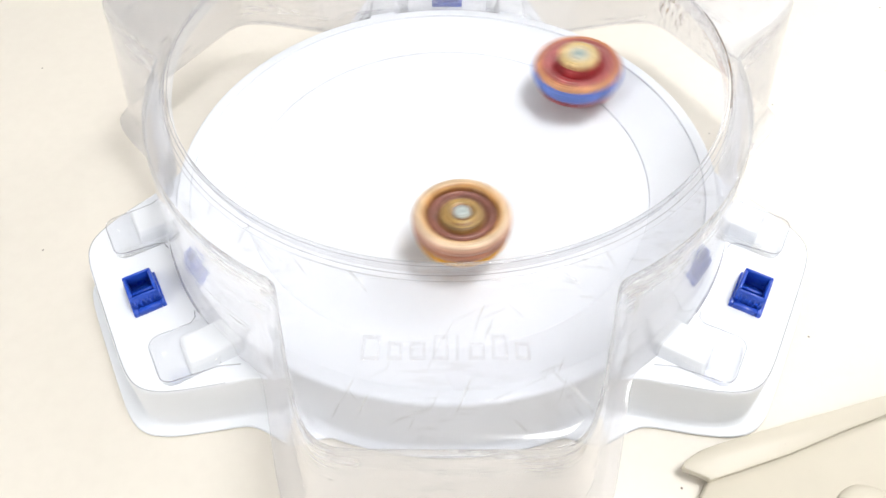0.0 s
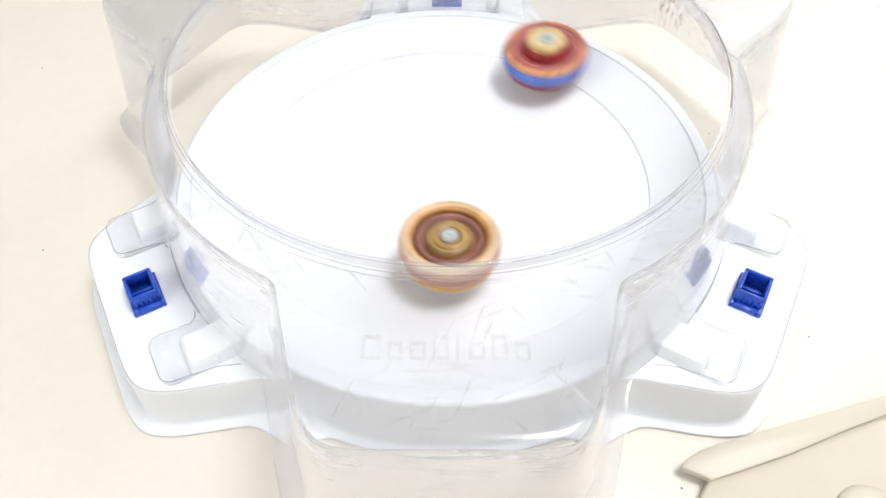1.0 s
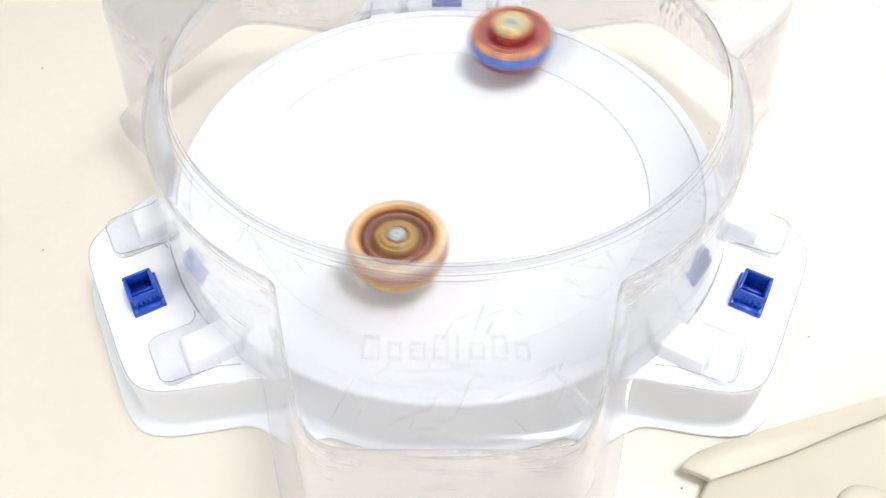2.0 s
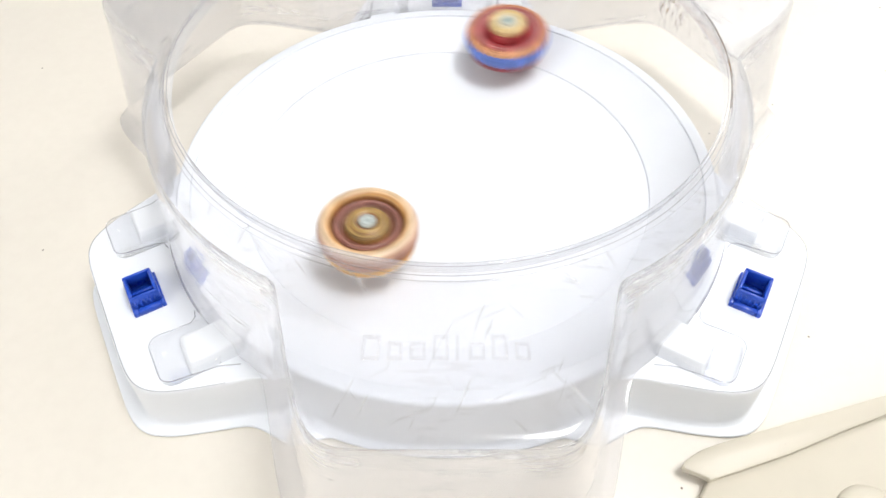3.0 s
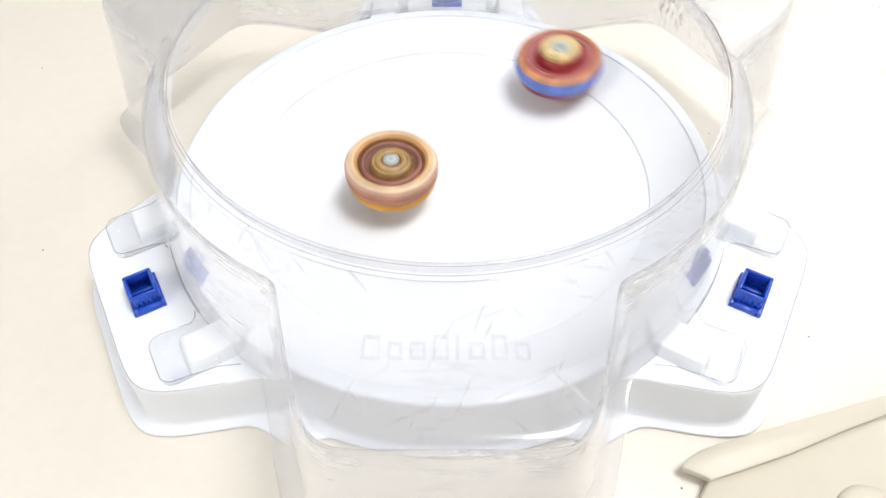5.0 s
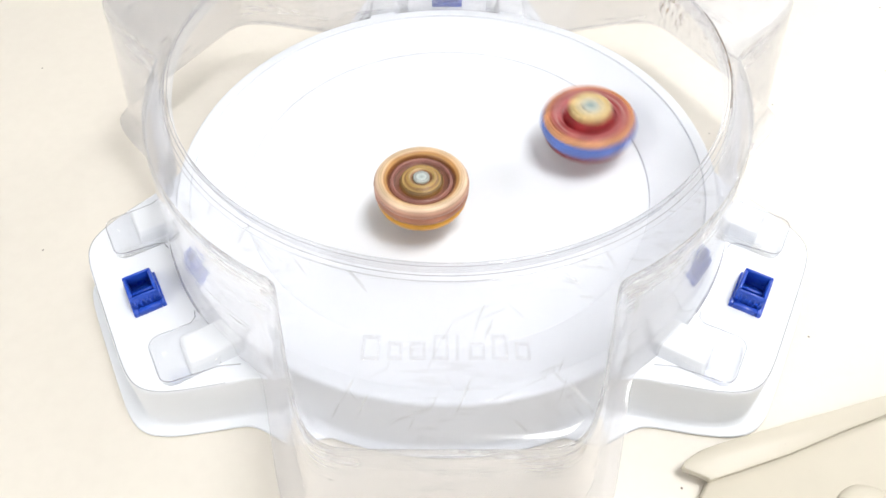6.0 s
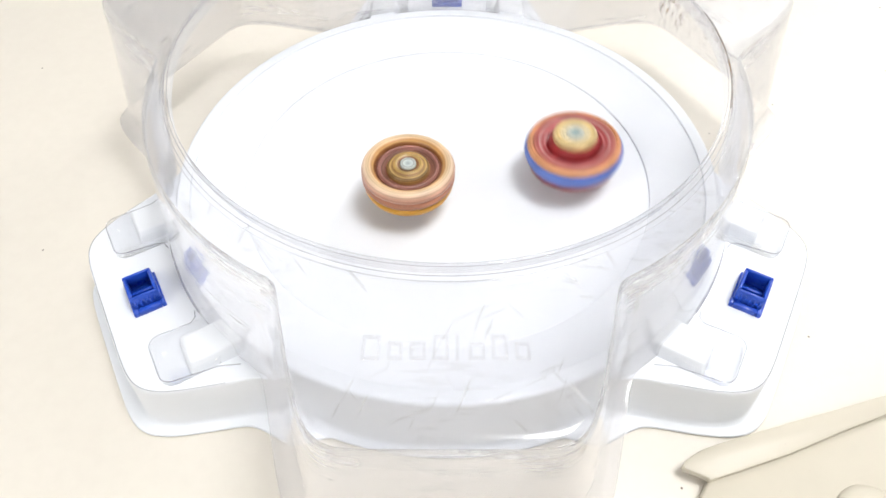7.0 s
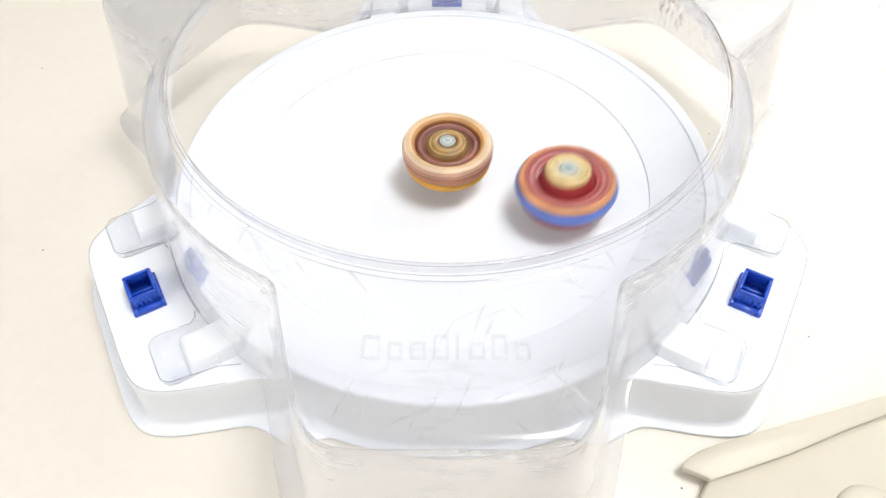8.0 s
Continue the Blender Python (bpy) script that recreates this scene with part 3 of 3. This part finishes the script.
def build_red_top():
    red = ringed("deep_red_plastic", [(5, (0.20, 0.02, 0.02)), (11, (0.38, 0.035, 0.04)), (13, (0.27, 0.015, 0.02)), (21, (0.34, 0.06, 0.07))], 0.3)
    pink = ringed("pale_red_plastic", [(11, (0.30, 0.018, 0.025)), (13.4, (0.34, 0.025, 0.03)), (14.1, (0.56, 0.20, 0.20)), (14.8, (0.34, 0.035, 0.04)), (15.8, (0.40, 0.08, 0.08)), (16.6, (0.66, 0.37, 0.35)), (17.3, (0.40, 0.08, 0.085)), (18.8, (0.50, 0.16, 0.13)), (20.0, (0.62, 0.24, 0.11))], 0.3, 0.5)
    orange = ringed("copper_orange_plastic", [(19.6, (0.64, 0.27, 0.13)), (22, (0.70, 0.34, 0.16)), (23.6, (0.50, 0.25, 0.20))], 0.35)
    blue = ringed("cobalt_plastic", [(19, (0.10, 0.11, 0.44)), (22.4, (0.10, 0.17, 0.58)), (24.7, (0.14, 0.25, 0.66))], 0.35, 0.2)
    cream = ringed("cream_yellow_plastic", [(4, (0.62, 0.56, 0.40)), (6.4, (0.68, 0.58, 0.36)), (8.4, (0.70, 0.50, 0.20)), (9.6, (0.72, 0.55, 0.28)), (11.2, (0.58, 0.31, 0.11))], 0.3)
    steel = ringed("grey_green_steel", [(0.8, (0.26, 0.36, 0.38)), (2.2, (0.40, 0.46, 0.44)), (4.6, (0.56, 0.55, 0.46))], 0.4, 0.2)
    spec = [
        ("outer_ring", [(20.0, 23.2), (20.6, 24.2), (21.6, 23.8), (22.6, 22.4), (22.8, 21.0)], orange, True, "copper-orange outer edge"),
        ("blade_ring", [(21.8, 22.0), (23.4, 21.2), (23.9, 18.6), (23.2, 16.0), (22.0, 13.8), (19.0, 13.0)], blue, True, "blue blade ring"),
        ("face", [(10.6, 22.2), (13.2, 22.4), (14.3, 23.4), (15.8, 23.0), (16.6, 23.9), (17.4, 23.5), (18.8, 24.0), (19.8, 23.6), (20.6, 21.0)], pink, False, "pale red face ring"),
        ("collar", [(12.4, 21.8), (12.0, 24.0), (11.0, 25.6), (10.2, 27.2)], red, False, "deep red collar"),
        ("hub", [(10.6, 26.4), (10.5, 28.2), (9.8, 29.0), (8.4, 29.3), (7.6, 28.9), (6.4, 29.1), (4.2, 28.7)], cream, False, "cream-yellow hub"),
        ("bolt", [(4.2, 28.2), (4.0, 29.3), (2.8, 29.6), (1.4, 29.2), (0.0, 29.3)], steel, False, "grey centre bolt"),
        ("disc", [(21.8, 14.0), (21.4, 11.2), (18.8, 10.2), (12.0, 9.8), (8.4, 9.6)], red, False, "red weight disc"),
        ("driver", [(8.8, 10.2), (8.2, 6.6), (6.0, 4.6), (3.6, 3.0), (2.4, 0.8), (1.4, 0.0), (0.0, 0.0)], red, False, "dark red driver tip"),
    ]
    return build_top("toy_spinner", "red, blue and cream toy spinner with grey bolt, spinning", spec, 36, 0.03)


build_room()
build_arena()
build_launcher()
orange_top = build_orange_top()
red_top = build_red_top()


def spun(places, start, step=80.0):
    """Rows for a spinning top from (seconds, x, y): one for each thirtieth of a second, leaning inward on the bowl and turning by step degrees from row to row."""
    t = np.array([p[0] for p in places])
    xy = np.array([p[1:3] for p in places])
    slope = np.gradient(xy, t, axis=0)
    rows = []
    for k in range(241):
        now = k / 30
        i = min(int(np.searchsorted(t, now + 1e-6)) - 1, len(t) - 2)
        h = t[i + 1] - t[i]
        s = (now - t[i]) / h
        p = (2 * s**3 - 3 * s**2 + 1) * xy[i] + (s**3 - 2 * s**2 + s) * h * slope[i] + (3 * s**2 - 2 * s**3) * xy[i + 1] + (s**3 - s**2) * h * slope[i + 1]
        z = dish_height(1000 * math.hypot(*p)) / 1000 + 0.0002
        far = math.hypot(*p)
        inward = Vector((-p[0], -p[1], 0)).normalized() if far > 1e-6 else Vector((1, 0, 0))
        lean = Matrix.Rotation(radians(45.0 * far), 4, Vector((0, 0, 1)).cross(inward))
        rows.append((now, pose(p[0], p[1], z) @ lean @ pose(0, 0, 0, 0, 0, start + step * k)))
    return rows


def motions():
    walk(orange_top, spun([
        (0.0, 0.0067, -0.0460), (0.1, 0.0361, -0.0417), (0.2, 0.0569, -0.0244), (0.3, 0.0646, 0.0007), (0.4, 0.0571, 0.0267), (0.5, 0.0356, 0.0441),
        (0.6, 0.0071, 0.0429), (0.7, -0.0169, 0.0218), (0.8, -0.0269, -0.0104), (0.9, -0.0197, -0.0407), (1.0, 0.0012, -0.0601), (1.1, 0.0278, -0.0636),
        (1.2, 0.0507, -0.0504), (1.3, 0.0621, -0.0249), (1.4, 0.0563, 0.0026), (1.5, 0.0336, 0.0205), (1.6, 0.0023, 0.0209), (1.7, -0.0257, 0.0054),
        (1.8, -0.0407, -0.0189), (1.9, -0.0387, -0.0433), (2.0, -0.0215, -0.0598), (2.1, 0.0037, -0.0623), (2.2, 0.0266, -0.0489), (2.3, 0.0384, -0.0243),
        (2.4, 0.0340, 0.0026), (2.5, 0.0144, 0.0218), (2.6, -0.0141, 0.0261), (2.7, -0.0413, 0.0141), (2.8, -0.0568, -0.0095), (2.9, -0.0539, -0.0351),
        (3.0, -0.0350, -0.0522), (3.1, -0.0094, -0.0543), (3.2, 0.0127, -0.0407), (3.3, 0.0240, -0.0164), (3.4, 0.0213, 0.0110), (3.5, 0.0060, 0.0330),
        (3.6, -0.0166, 0.0418), (3.7, -0.0375, 0.0343), (3.8, -0.0483, 0.0141), (3.9, -0.0449, -0.0101), (4.0, -0.0282, -0.0284), (4.1, -0.0047, -0.0345),
        (4.2, 0.0180, -0.0276), (4.3, 0.0334, -0.0108), (4.4, 0.0383, 0.0104), (4.5, 0.0324, 0.0288), (4.6, 0.0177, 0.0376), (4.7, -0.0000, 0.0346),
        (4.8, -0.0157, 0.0223), (4.9, -0.0252, 0.0049), (5.0, -0.0266, -0.0125), (5.1, -0.0202, -0.0259), (5.2, -0.0088, -0.0320), (5.3, 0.0038, -0.0302),
        (5.4, 0.0136, -0.0224), (5.5, 0.0180, -0.0124), (5.6, 0.0165, -0.0044), (5.7, 0.0101, -0.0015), (5.8, 0.0011, -0.0050), (5.9, -0.0076, -0.0136),
        (6.0, -0.0119, -0.0241), (6.1, -0.0103, -0.0332), (6.2, -0.0040, -0.0382), (6.3, 0.0032, -0.0379), (6.4, 0.0080, -0.0331), (6.5, 0.0087, -0.0257),
        (6.6, 0.0051, -0.0181), (6.7, -0.0016, -0.0123), (6.8, -0.0096, -0.0100), (6.9, -0.0159, -0.0113), (7.0, -0.0184, -0.0151), (7.1, -0.0170, -0.0188),
        (7.2, -0.0131, -0.0205), (7.3, -0.0083, -0.0197), (7.4, -0.0037, -0.0168), (7.5, -0.0004, -0.0126), (7.6, 0.0009, -0.0078), (7.7, 0.0009, -0.0037),
        (7.8, 0.0005, -0.0010), (7.9, 0.0002, 0.0006), (8.0, 0.0003, 0.0007),
    ], 10.0))
    walk(red_top, spun([
        (0.0, 0.0706, 0.0611), (0.1, 0.0242, 0.0826), (0.2, -0.0304, 0.0696), (0.3, -0.0725, 0.0304), (0.4, -0.0860, -0.0224), (0.5, -0.0641, -0.0710),
        (0.6, -0.0137, -0.0970), (0.7, 0.0446, -0.0874), (0.8, 0.0848, -0.0422), (0.9, 0.0886, 0.0215), (1.0, 0.0545, 0.0752), (1.1, -0.0027, 0.0960),
        (1.2, -0.0597, 0.0768), (1.3, -0.0928, 0.0250), (1.4, -0.0873, -0.0381), (1.5, -0.0444, -0.0847), (1.6, 0.0171, -0.0942), (1.7, 0.0707, -0.0637),
        (1.8, 0.0949, -0.0075), (1.9, 0.0812, 0.0512), (2.0, 0.0365, 0.0895), (2.1, -0.0213, 0.0940), (2.2, -0.0707, 0.0641), (2.3, -0.0935, 0.0106),
        (2.4, -0.0812, -0.0467), (2.5, -0.0379, -0.0860), (2.6, 0.0201, -0.0919), (2.7, 0.0706, -0.0611), (2.8, 0.0938, -0.0049), (2.9, 0.0800, 0.0539),
        (3.0, 0.0341, 0.0910), (3.1, -0.0250, 0.0911), (3.2, -0.0728, 0.0563), (3.3, -0.0916, 0.0012), (3.4, -0.0756, -0.0527), (3.5, -0.0327, -0.0858),
        (3.6, 0.0211, -0.0879), (3.7, 0.0679, -0.0597), (3.8, 0.0922, -0.0105), (3.9, 0.0849, 0.0439), (4.0, 0.0473, 0.0837), (4.1, -0.0067, 0.0930),
        (4.2, -0.0552, 0.0686), (4.3, -0.0804, 0.0200), (4.4, -0.0745, -0.0347), (4.5, -0.0408, -0.0755), (4.6, 0.0080, -0.0894), (4.7, 0.0556, -0.0724),
        (4.8, 0.0858, -0.0303), (4.9, 0.0882, 0.0225), (5.0, 0.0613, 0.0678), (5.1, 0.0143, 0.0904), (5.2, -0.0369, 0.0827), (5.3, -0.0752, 0.0477),
        (5.4, -0.0877, -0.0025), (5.5, -0.0709, -0.0510), (5.6, -0.0308, -0.0814), (5.7, 0.0183, -0.0846), (5.8, 0.0597, -0.0616), (5.9, 0.0796, -0.0220),
        (6.0, 0.0718, 0.0209), (6.1, 0.0391, 0.0546), (6.2, -0.0066, 0.0669), (6.3, -0.0495, 0.0521), (6.4, -0.0753, 0.0149), (6.5, -0.0747, -0.0303),
        (6.6, -0.0474, -0.0648), (6.7, -0.0060, -0.0760), (6.8, 0.0332, -0.0632), (6.9, 0.0580, -0.0339), (7.0, 0.0623, 0.0021), (7.1, 0.0463, 0.0352),
        (7.2, 0.0171, 0.0551), (7.3, -0.0163, 0.0555), (7.4, -0.0434, 0.0369), (7.5, -0.0552, 0.0053), (7.6, -0.0473, -0.0293), (7.7, -0.0234, -0.0540),
        (7.8, 0.0081, -0.0607), (7.9, 0.0377, -0.0491), (8.0, 0.0563, -0.0220),
    ], 40.0))


motions()
